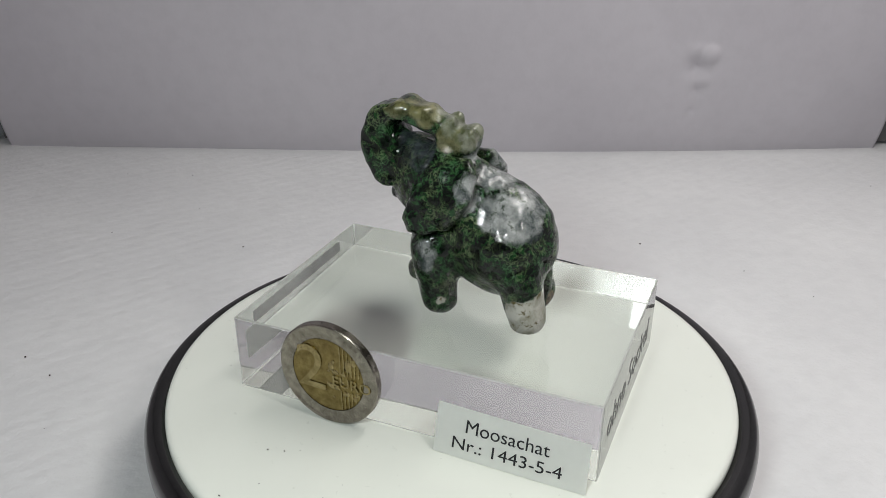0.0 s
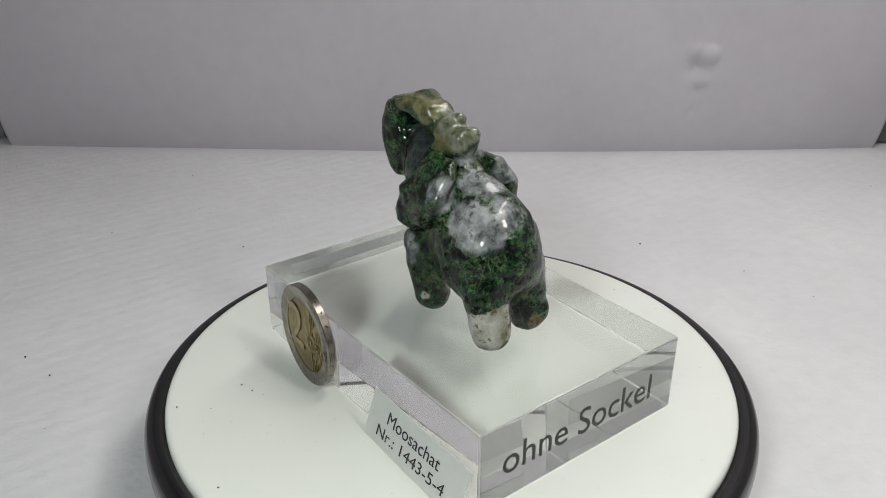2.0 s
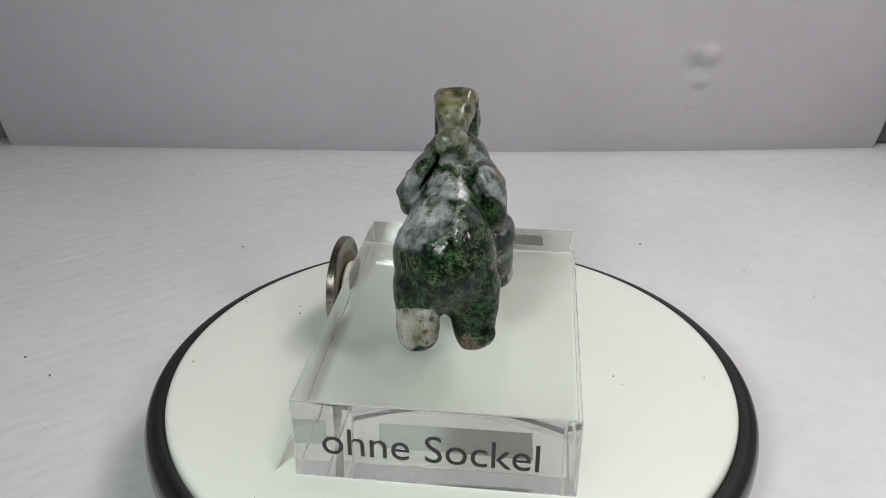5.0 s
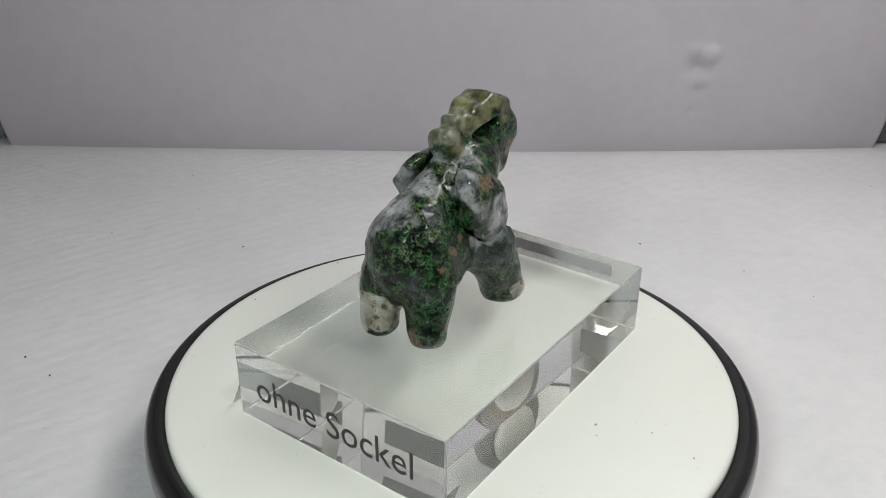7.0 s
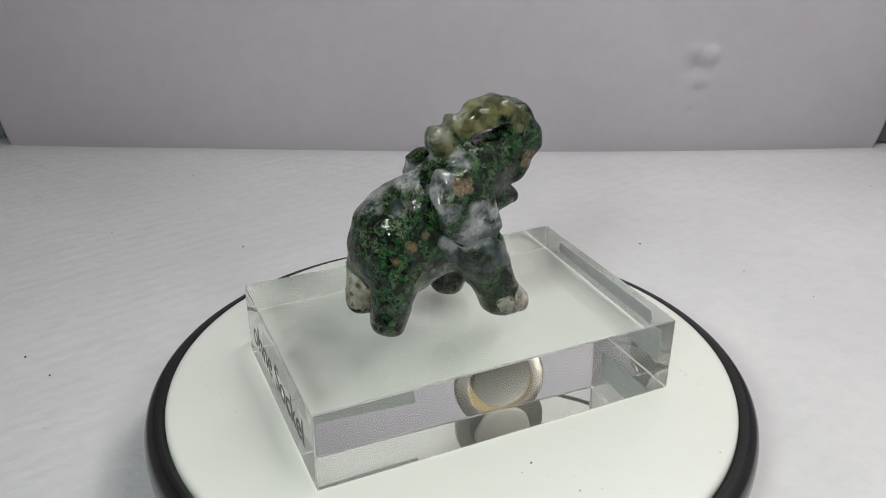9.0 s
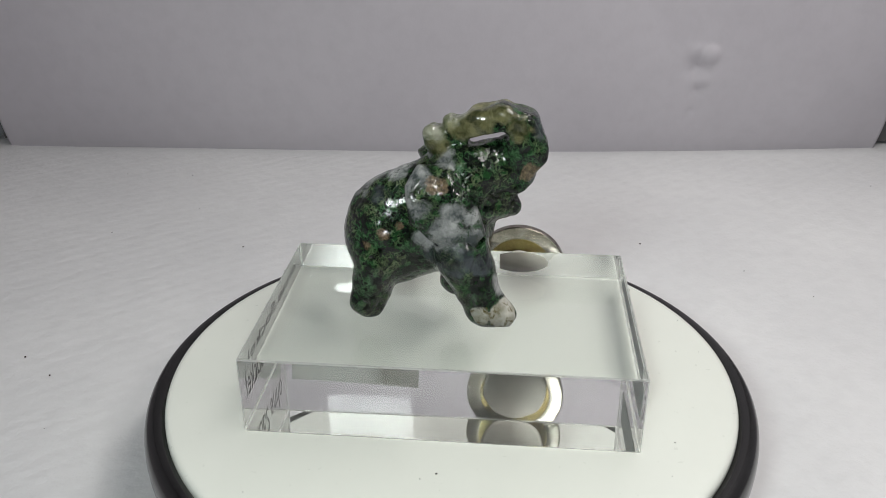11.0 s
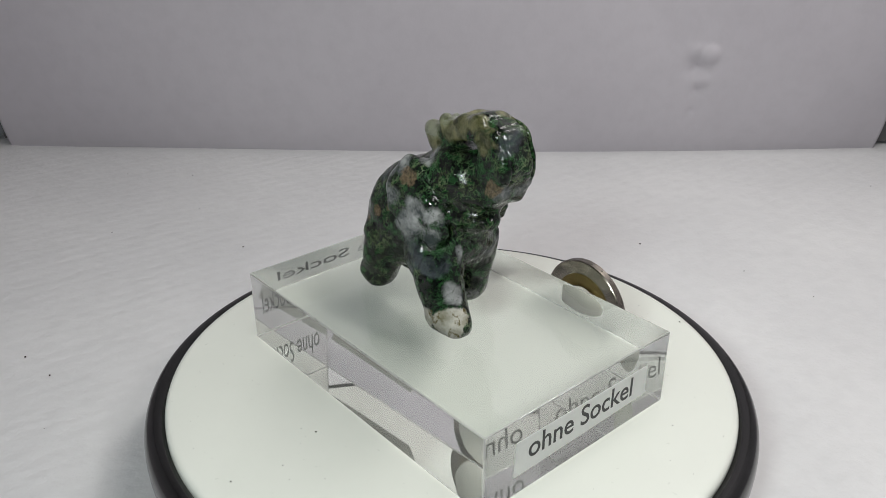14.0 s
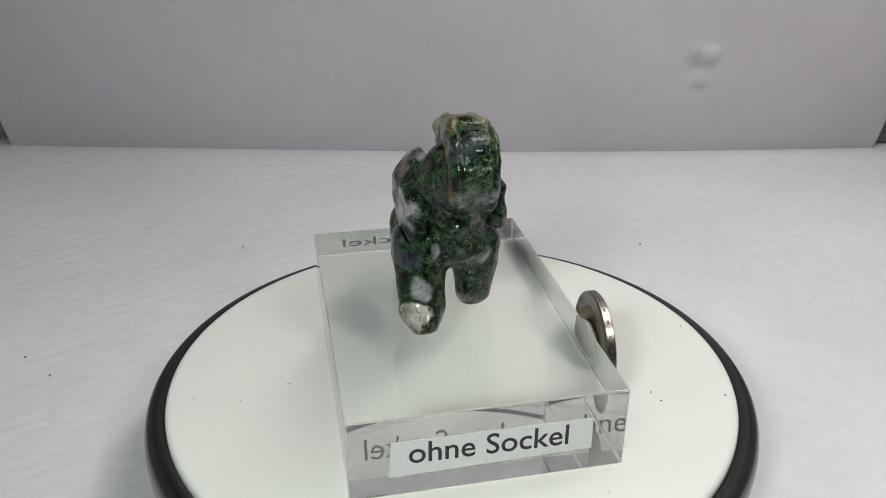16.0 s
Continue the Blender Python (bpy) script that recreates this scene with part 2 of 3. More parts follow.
def wall_point(u, v):
    x, z = X0 + (X1 - X0) * u, -0.004 + 0.424 * v * v * 0.35 + 0.424 * v * 0.65
    y = wall_line(x) + 0.0012 * noise.noise(Vector((x * 14, z * 14, 3.0))) * min(1.0, max(0.0, z * 60))
    # bent forward above the foot; this shape is added to shade the lower wall
    y -= 0.017 * (1 - math.exp(-max(0.0, z) / 0.036))
    z_cloth, z = z, z - 0.001
    y += 1.25 * (dent(x, z, 0.119, 0.046, 0.0050, 0.0028) - dent(x, z, 0.124, 0.0515, 0.0035, 0.0022) - dent(x, z, 0.117, 0.053, 0.0035, 0.0009))
    y += 1.25 * (dent(x, z, 0.121, 0.0335, 0.0036, 0.0014) - dent(x, z, 0.1225, 0.0385, 0.003, 0.0008) + dent(x, z, 0.1195, 0.0225, 0.0026, 0.0010))
    return (x, y, z_cloth)


def build_box():
    floor = sheet("floor", 60, 80, lambda u, v: (-0.40 + 0.80 * u, -0.70 + 0.96 * v,
                  0.0008 * noise.noise(Vector((u * 9, v * 11, 0.5))) - 0.0008), M_TABLE)
    solid = floor.modifiers.new("thickness", "SOLIDIFY")
    solid.thickness, solid.offset = 0.004, -1
    tagged(floor, "pale grey embossed cloth table cover", "table surface", kind="structure")
    back = sheet("wall_back", 340, 260, wall_point, M_WALL)
    solid = back.modifiers.new("thickness", "SOLIDIFY")
    solid.thickness, solid.offset = 0.003, 1
    tagged(back, "lavender-grey cloth back panel with a small dent", "backdrop", kind="structure")
    for side, x in (("west", X0 - 0.003), ("east", X1 + 0.006)):
        y = wall_line(x) + 0.004
        strip = part("trim_" + side, box(0.006 if side == "west" else 0.012, 0.004, 0.42, 0.0, 0.001), M_SEAM, smooth=False)
        strip.location = (x, y, 0.001)
        tagged(strip, "dark grey corner seam beside the back panel", "seam", kind="structure")
        s = -1 if side == "west" else 1
        wall = part("wall_" + side, box(0.004, 0.95, 0.42, 0.0, 0.0005), M_WALL, smooth=False)
        wall.location = (x + s * 0.018, -0.22, 0.0)
        tagged(wall, "lavender-grey cloth side panel of a photo box", "backdrop", kind="structure")
    # out of view: dark sheets added overhead and in front to limit stray light
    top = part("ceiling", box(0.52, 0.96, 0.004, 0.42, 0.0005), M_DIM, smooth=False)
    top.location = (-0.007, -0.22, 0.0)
    tagged(top, "unseen dark grey sheet overhead, added to dim reflections", "ceiling", kind="structure")
    front = part("dim_front_sheet", box(0.52, 0.004, 0.42, 0.0, 0.0005), M_DIM, smooth=False)
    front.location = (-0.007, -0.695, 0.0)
    tagged(front, "unseen dark grey sheet across the open front, added to dim reflections", "backdrop", kind="structure")


build_box()


def build_specks():
    rng = random.Random(21)
    bm = bmesh.new()
    rows = [(75.8, 125.6, .5), (-134, 40.4, .4), (-122, 30.6, .35), (-83.4, 120.3, .3)]
    rows += [(rng.uniform(-210, 210), rng.uniform(-60, 220), rng.uniform(.12, .26)) for _ in range(26)]
    for x, y, r in rows:
        if math.hypot(x, y) > 82:
            bmesh.ops.create_icosphere(bm, subdivisions=1, radius=r * MM, matrix=Matrix.Translation((x * MM, y * MM, -0.0004)) @ Matrix.Diagonal((rng.uniform(.8, 1.8), 1, .7, 1)))
    return tagged(part("table_specks", bm, M_DUST), "dark grains of dirt on the table cover", "dirt", kind="stuff")


build_specks()


# ---- turntable ----
def build_turntable():
    root = new("turntable")
    tagged(root, "white round display turntable with a glossy black rim", "turntable")
    base = part("base", lathe([(0.060, 0.0), (0.0655, 0.0005), (0.067, 0.002), (0.067, 0.010), (0.064, 0.0125), (0.05, 0.013)], 96), M_BASE, root)
    sharp(base, 50)
    platter = new("platter")
    platter.parent = root
    R = 0.0706
    disc = part("disc", lathe([(0.001, -0.004), (R - 0.0015, -0.004), (R - 0.0002, -0.0034), (R, -0.0024), (R - 0.00005, -0.0014), (R - 0.0004, -0.0006),
                               (R - 0.0011, -0.00012), (R - 0.002, 0.0), (0.035, 0.0), (0.001, 0.0)], 192), M_WHITE, platter, "glossy white plastic disc")
    rim = []
    for i in range(26):
        a = 2 * math.pi * i / 26
        ca, sa = math.cos(a), math.sin(a)
        rim.append((0.0727 + 0.0031 * math.copysign(abs(ca) ** 0.75, ca), -0.0068 + 0.0050 * math.copysign(abs(sa) ** 0.8, sa)))
    part("rim", lathe(rim, 192, True), M_BLACK, platter, "glossy black rubber rim")
    # grains of dust on the disc
    rng = random.Random(4)
    bm = bmesh.new()
    known = [(41, 0, .45), (52.7, 4.9, .3), (63.6, 2.1, .35), (42.9, -3.3, .25), (-46.4, 24.6, .4), (-62.6, 25.6, .4), (-66.2, -6.1, .45), (-56.4, 20.1, .3), (-45.4, 20.9, .4)]
    known += [(rng.uniform(-66, 66), rng.uniform(-66, 66), rng.uniform(.1, .22)) for _ in range(70)]
    for x, y, s in known:
        if math.hypot(x, y) > 68 or (abs(x) < 31 and abs(y) < 46):
            continue
        m = Matrix.Translation((x * MM, y * MM, s * 0.3 * MM)) @ pose(0, 0, 0, 0, 0, rng.uniform(0, 180)) @ Matrix.Diagonal((s * MM * rng.uniform(.8, 1.6), s * MM * .7, s * .6 * MM, 1))
        bmesh.ops.create_icosphere(bm, subdivisions=1, radius=0.6, matrix=m)
    dust = part("dust", bm, M_DUST, platter, "dark grains of dust")
    dust["kind"] = "stuff"
    root.location = (0, 0, 0)
    return platter


PLATTER = build_turntable()


# ---- acrylic block with its writing ----
BX, BY, BL, BW = 0.00119, -0.00035, 0.0890, 0.0590


def build_block():
    """Origin at the middle of its underside; x across, y along."""
    root = new("acrylic_block")
    tagged(root, "clear acrylic display block with printed end labels", "display block")
    bm = box(BW, BL, BLOCK_H - 0.0002, 0.0002, 0.00035, 2)
    bm.normal_update()
    for f in bm.faces:
        n = [abs(k) for k in f.normal]
        f.material_index = 2 if max(n) < 0.99 else 0 if n[2] > 0.9 else 1
        if n[2] > 0.99 and f.normal.z < 0:
            f.material_index = 3
    body = part("body", bm, M_ACRYL, root, smooth=False)
    body.visible_shadow = False
    body.data.materials.append(M_ACRYL_SIDE)
    body.data.materials.append(M_ACRYL_EDGE)
    body.data.materials.append(M_ACRYL_FOOT)
    a = BL / 2
    bm = box(BW - 0.0008, 0.00004, BLOCK_H - 0.0014, 0.0007)
    bmesh.ops.translate(bm, vec=(0, -a + 0.00012, 0), verts=bm.verts[:])
    film_label = part("label_film", bm, M_FILM, root, "hazy clear label film", smooth=False)
    bm = box(BW - 0.0008, 0.00004, BLOCK_H - 0.0014, 0.0007)
    bmesh.ops.translate(bm, vec=(0, a - 0.00022, 0), verts=bm.verts[:])
    part("label_film", bm, M_FILM, root, "hazy clear label film", smooth=False)
    lettering("lettering", "ohne Sockel", 0.0447, 0.0068, 0.00008, (-0.0232, -a + 0.00002, 0.0066), (1, 0, -0.014), (0, 0, 1), film_label, M_INK)
    # hairline scratches, white dots painted for glints, and chipped edges
    rng = random.Random(7)
    bm = bmesh.new()
    zt = BLOCK_H + 0.00001

    def hair(x, y, ang, ln, wd):
        c, q = math.cos(ang), math.sin(ang)
        bow = rng.uniform(-0.12, 0.12)
        rows = []
        for k in range(6):
            f = k / 5 - 0.5
            px, py = x + ln * (f * c - bow * (f * f) * q), y + ln * (f * q + bow * (f * f) * c)
            w = wd * (1 - (2 * f) ** 2 * 0.8)
            rows.append((bm.verts.new((px - q * w, py + c * w, zt)), bm.verts.new((px + q * w, py - c * w, zt))))
        for (a0, a1), (b0, b1) in zip(rows, rows[1:]):
            bm.faces.new((a0, a1, b1, b0))
    for _ in range(16):
        hair((rng.uniform(4, 20)) * MM, rng.uniform(-12, 8) * MM, rng.uniform(0, 3.1), rng.uniform(3, 9) * MM, rng.uniform(0.012, 0.022) * MM)
    for _ in range(14):
        hair(rng.uniform(-26, 26) * MM, rng.uniform(-40, 40) * MM, rng.uniform(0, 3.1), rng.uniform(2, 7) * MM, 0.012 * MM)
    part("scratches", bm, M_PALE_MARK, root, "fine pale scratches", smooth=False)["kind"] = "stuff"
    bm = bmesh.new()
    dots = [(-8, -30.5, .16), (-7.5, -33, .18), (-4.5, -28.6, .15), (-9, -25.6, .14), (4.6, -25, .3), (5.6, -24.4, .25), (-2.4, -25.2, .22), (-1.4, -24.8, .3), (-0.6, -25.4, .2), (20, 14, .12), (-20, -3, .12), (12, 33, .12)]
    dots += [(rng.gauss(-1.5, 1.6), rng.gauss(-25.3, 0.5), rng.uniform(.06, .16)) for _ in range(26)]
    for x, y, r in dots:
        bmesh.ops.create_icosphere(bm, subdivisions=1, radius=r * MM, matrix=Matrix.Translation((x * MM - BX, y * MM - BY, zt)) @ Matrix.Diagonal((1, rng.uniform(.5, 1), .35, 1)))
    part("glint_specks", bm, M_PALE_MARK, root, "tiny white specks painted for glints")["kind"] = "stuff"
    bm = bmesh.new()
    for _ in range(60):
        y = rng.choice((rng.gauss(20, 6), rng.gauss(0, 5), rng.gauss(-18, 9)))
        bmesh.ops.create_icosphere(bm, subdivisions=1, radius=rng.uniform(.05, .17) * MM,
                                   matrix=Matrix.Translation((BW / 2 - rng.uniform(0, .35) * MM, y * MM, BLOCK_H - rng.uniform(0, .3) * MM)) @ Matrix.Diagonal((1, rng.uniform(1, 2.6), .7, 1)))
    for _ in range(24):
        bmesh.ops.create_icosphere(bm, subdivisions=1, radius=rng.uniform(.05, .14) * MM,
                                   matrix=Matrix.Translation((rng.uniform(-27, 27) * MM, a * rng.choice((-1, 1)) - 0.0, BLOCK_H - rng.uniform(0, .3) * MM)) @ Matrix.Diagonal((2, 1, .7, 1)))
    part("edge_chips", bm, M_CHIP, root, "chipped and dusty edges")["kind"] = "stuff"
    # white sticker on the other end
    bm = bmesh.new()
    c = [(0.0212, 0.0050), (-0.0220, 0.0058), (-0.0219, 0.0136), (0.0206, 0.0137)]
    lo = [bm.verts.new((x, a - 0.00008, z)) for x, z in c]
    hi = [bm.verts.new((x, a + 0.00010, z)) for x, z in c]
    bm.faces.new(lo[::-1])
    bm.faces.new(hi)
    for i in range(4):
        j = (i + 1) % 4
        bm.faces.new((lo[i], lo[j], hi[j], hi[i]))
    bmesh.ops.recalc_face_normals(bm, faces=bm.faces[:])
    stick = part("sticker", bm, M_STICKER, root, "white paper sticker", smooth=False)
    lettering("lettering", "ohne Sockel", 0.0337, 0.0052, 0.00004, (0.0170, a + 0.00011, 0.0080), (-1, 0, -0.012), (0, 0, 1), stick, M_INK, 0.008)
    return root


BLOCK = build_block()


# ---- leaning paper card ----
def build_card():
    root = new("paper_label")
    tagged(root, "small white paper card leaning against the acrylic block", "label")
    foot_a, foot_b = Vector((-32.1, -9.0, 0.12)) * MM, Vector((-33.0, -43.6, 0.12)) * MM
    up = Vector((3.55, 0, 10.9)) * MM
    up_b = Vector((4.3, 0.4, 9.7)) * MM
    right = (foot_b - foot_a).normalized()
    nrm = right.cross(up.normalized()).normalized()
    bm = bmesh.new()
    n = 10
    rows = []
    for k in (0.0, -0.00018):
        grid = []
        for j in range(3):
            line = []
            for i in range(n + 1):
                f = i / n
                q = foot_a.lerp(foot_b, f) + up.lerp(up_b, f) * (j / 2) + nrm * (k + 0.0002 * math.sin(math.pi * f))
                line.append(bm.verts.new(q))
            grid.append(line)
        rows.append(grid)
    for g in rows:
        for j in range(2):
            for i in range(n):
                bm.faces.new((g[j][i], g[j][i + 1], g[j + 1][i + 1], g[j + 1][i]))
    f, b = rows
    rim = [(0, i) for i in range(n + 1)] + [(1, n)] + [(2, i) for i in range(n, -1, -1)] + [(1, 0)]
    for q, (j, i) in enumerate(rim):
        j2, i2 = rim[(q + 1) % len(rim)]
        bm.faces.new((f[j][i], f[j2][i2], b[j2][i2], b[j][i]))
    bmesh.ops.recalc_face_normals(bm, faces=bm.faces[:])
    card = part("card", bm, M_PAPER, root, smooth=False)

    def on_card(u0, u1, v0, v1):
        def bent(a, b, c):
            u, v = u0 + (u1 - u0) * a, v0 + (v1 - v0) * b
            return foot_a.lerp(foot_b, u) + up.lerp(up_b, u) * (1 - v) + nrm * (0.0002 * math.sin(math.pi * u) + 0.00006 + 0.00004 * c)
        return bent
    side = (1, 0, 0), (0, 0, 1)
    lettering("lettering", "Moosachat", 1, 1, 1, (0, 0, 0), *side, card, M_INK, 0.0, on_card(0.205, 0.755, 0.475, 0.215))
    lettering("lettering", "Nr.: 1443-5-4", 1, 1, 1, (0, 0, 0), *side, card, M_INK, 0.0, on_card(0.125, 0.845, 0.83, 0.595))
    return root


CARD = build_card()


# ---- coin and the putty that holds it ----
def star(bm, m, r):
    mid = [bm.verts.new(m @ Vector((0.0, 0.0, 0.00006)))]
    pts = [bm.verts.new(m @ Vector((r * (1 if k % 2 == 0 else 0.42) * math.sin(k * math.pi / 5), r * (1 if k % 2 == 0 else 0.42) * math.cos(k * math.pi / 5), 0))) for k in range(10)]
    for k in range(10):
        bm.faces.new((mid[0], pts[(k + 1) % 10], pts[k]))


def build_coin():
    """Lies in its own yz plane and looks along -x; origin at its lowest point."""
    root = new("coin")
    tagged(root, "worn two-tone two-euro coin standing on its edge", "coin")
    turn = Matrix.Translation((0, 0, 0.012875)) @ Matrix(((0, 0, -1, 0), (-1, 0, 0, 0), (0, 1, 0, 0), (0, 0, 0, 1)))
    h = 0.0011
    r = 12.875 * MM

    def place(bm):
        bm.transform(turn)
        return bm
    prof = [(9.38 * MM, -h + .0001), (11.9 * MM, -h + .0001), (12.15 * MM, -h), (12.6 * MM, -h), (r, -h + .00025), (r, h - .00025), (12.6 * MM, h), (12.15 * MM, h), (11.9 * MM, h - .00018), (9.38 * MM, h - .00018)]
    bm = lathe(prof, 250, True)
    for vert in bm.verts:
        q = math.hypot(vert.co.x, vert.co.y)
        if q > 12.7 * MM:
            k = int(round(math.atan2(vert.co.y, vert.co.x) / (2 * math.pi) * 250))
            if k % 2:
                vert.co.x *= 0.9955
                vert.co.y *= 0.9955
    sharp(part("ring", place(bm), M_SILVER, root, "silver-coloured outer ring"), 40)
    core = lathe([(0.1 * MM, -h + .0001), (9.25 * MM, -h + .0001), (9.25 * MM, h - .00024), (9.05 * MM, h - .00030), (0.1 * MM, h - .00030)], 96)
    part("core", place(core), M_BRASS, root, "dull golden centre", smooth=False)
    zf = -(h - .00030)

    def at(x, y, lift=0.0):
        return Vector((zf - lift, -x * MM, 0.012875 + y * MM))
    lettering("numeral", "2", 0.0074, 0.0112, 0.00022, at(-8.1, -4.4), (0, -1, 0), (0, 0, 1), root, M_RELIEF, 0.0)
    lettering("lettering", "EURO", 0.0098, 0.0026, 0.00024, at(1.3, -2.3), (0, -1, 0), (0, 0, 1), root, M_RELIEF)
    # twelve stars in two bows, with the stripes that join them
    bm = bmesh.new()
    for k in range(6):
        for s in (1, -1):
            a = radians(s * (31 + k * 8.2))
            star(bm, Matrix.Translation((11.0 * MM * math.cos(a), 11.0 * MM * math.sin(a), h - .00017)), 0.62 * MM)
    part("stars", place(bm), M_SILVER, root, smooth=False)["kind"] = "stuff"
    bm = bmesh.new()
    for k in range(6):
        x = 3.4 + k * 0.95
        y = math.sqrt(max(0.1, 9.2 ** 2 - x * x))
        for s in (1, -1):
            y0 = 1.2 if s > 0 else -3.2
            if abs(y) <= abs(y0):
                continue
            ln = y - abs(y0)
            bmesh.ops.create_cube(bm, size=1, matrix=Matrix.Translation((x * MM, s * (abs(y0) + ln / 2) * MM, h - .00022)) @ Matrix.Diagonal((0.28 * MM, ln * MM, 0.00016, 1)))
    part("stripes", place(bm), M_RELIEF, root, smooth=False)["kind"] = "stuff"
    bm = bmesh.new()
    rng = random.Random(11)
    for x, y, sx, sy in ((1.0, 2.6, .9, 1.5), (2.0, 1.2, 1.2, .8), (.2, 1.3, .6, .5), (5.4, 3.6, 1.3, 2.3), (6.8, 5.0, 1.0, 1.6), (4.2, 1.2, .8, .7), (.6, -2.6, 1.5, .9), (2.4, -2.9, 1.0, .8),
                         (4.6, -3.9, 1.5, .6), (6.8, -4.6, 1.0, .8), (1.4, -5.6, .6, .3), (3.6, -1.0, .8, .5), (1.6, 3.9, .6, .6), (7.6, -3.4, .7, .6)):
        m = Matrix.Translation((x * MM, y * MM, h - .00030)) @ pose(0, 0, 0, 0, 0, rng.uniform(-50, 50)) @ Matrix.Diagonal((sx * MM, sy * MM, 0.00022, 1))
        bmesh.ops.create_icosphere(bm, subdivisions=2, radius=0.8, matrix=m)
    for vert in bm.verts:
        vert.co.x += 0.00025 * noise.noise(vert.co * 1500)
        vert.co.y += 0.00025 * noise.noise(vert.co * 1500 + Vector((7, 0, 0)))
    part("map_relief", place(bm), M_RELIEF, root)
    # marks sunk into the edge
    bm = bmesh.new()
    for k in range(24):
        a = 2 * math.pi * (k + 0.35) / 24
        m = pose(0, 0, 0, 0, 0, math.degrees(a)) @ Matrix.Translation((r - 0.00002, 0, 0)) @ pose(0, 0, 0, 0, 90, 0)
        if k % 3 == 0:
            bmesh.ops.create_cube(bm, size=1, matrix=m @ Matrix.Diagonal((0.0007, 0.00022, 0.00008, 1)))
            bmesh.ops.create_cube(bm, size=1, matrix=m @ pose(0.0002, 0.0002, 0, 0, 0, 60) @ Matrix.Diagonal((0.0006, 0.0002, 0.00008, 1)))
        else:
            star(bm, m, 0.5 * MM)
    part("edge_marks", place(bm), M_DUST, root, smooth=False)["kind"] = "stuff"
    return root


def build_putty():
    bm = lathe([(0.0005, -0.00105), (0.0077, -0.00105), (0.0082, -0.0005), (0.0084, 0.0), (0.0082, 0.0005), (0.0077, 0.00105), (0.0005, 0.00105)], 48)
    for vert in bm.verts:
        k = 1 + 0.04 * noise.noise(Vector((vert.co.x * 300, vert.co.y * 300, 1)))
        vert.co.x *= k
        vert.co.y *= k
    bm.transform(Matrix(((0, 0, 1, 0), (1, 0, 0, 0), (0, 1, 0, 0), (0, 0, 0, 1))))
    return tagged(part("adhesive_pad", bm, M_PUTTY), "round cream putty pad between coin and acrylic block", "adhesive pad")


COIN, PUTTY = build_coin(), build_putty()


# ---- the carved elephant ----
def lattice_noise(P, scale, seed):
    """Smooth value noise on an array of points."""
    rng = np.random.RandomState(seed)
    table = rng.rand(32, 32, 32)
    q = P * scale + 100.0
    i = np.floor(q).astype(int)
    f = q - i
    f = f * f * (3 - 2 * f)
    out = 0.0
    for dx in (0, 1):
        for dy in (0, 1):
            for dz in (0, 1):
                wgt = (f[..., 0] if dx else 1 - f[..., 0]) * (f[..., 1] if dy else 1 - f[..., 1]) * (f[..., 2] if dz else 1 - f[..., 2])
                out = out + wgt * table[(i[..., 0] + dx) % 32, (i[..., 1] + dy) % 32, (i[..., 2] + dz) % 32]
    return out - 0.5


def cone(P, a, b, ra, rb, sx=1.0):
    """Distance to a tapered limb between two points; sx widens it across."""
    a, b = np.array(a, float), np.array(b, float)
    Q = P.copy()
    mid = (a[0] + b[0]) / 2
    Q[..., 0] = mid + (Q[..., 0] - mid) / sx
    d = b - a
    h = np.clip(((Q - a) @ d) / (d @ d), 0, 1)
    return np.linalg.norm(Q - a - h[..., None] * d, axis=-1) - (ra + (rb - ra) * h)


def egg(P, c, r, turn=None):
    Q = P - np.array(c, float)
    if turn is not None:
        Q = Q @ np.array(Euler([radians(k) for k in turn]).to_matrix())
    r = np.array(r, float)
    k0 = np.linalg.norm(Q / r, axis=-1)
    k1 = np.linalg.norm(Q / (r * r), axis=-1)
    return k0 * (k0 - 1) / np.maximum(k1, 1e-6)


def plate(P, c, r, turn, rnd):
    Q = np.abs((P - np.array(c, float)) @ np.array(Euler([radians(k) for k in turn]).to_matrix())) - (np.array(r, float) - rnd)
    return np.linalg.norm(np.maximum(Q, 0), axis=-1) + np.minimum(Q.max(-1), 0) - rnd


def leaf(P, outline, middle, half, rnd):
    """A thick flap across x with a convex outline in the yz plane, given anticlockwise as (y, z)."""
    y, z = P[..., 1], P[..., 2]
    d2 = np.full(y.shape, -1e3)
    for (y0, z0), (y1, z1) in zip(outline, outline[1:] + outline[:1]):
        n = math.hypot(y1 - y0, z1 - z0)
        d2 = np.maximum(d2, ((y - y0) * (z1 - z0) - (z - z0) * (y1 - y0)) / n)
    q = np.stack([d2 + rnd, np.abs(P[..., 0] - middle) - half + rnd], -1)
    return np.linalg.norm(np.maximum(q, 0), axis=-1) + np.minimum(q.max(-1), 0) - rnd


def blend(a, b, k):
    h = np.clip(0.5 + 0.5 * (b - a) / k, 0, 1)
    return b + (a - b) * h - k * h * (1 - h)


def cut(a, b, k):
    return -blend(-a, b, k)


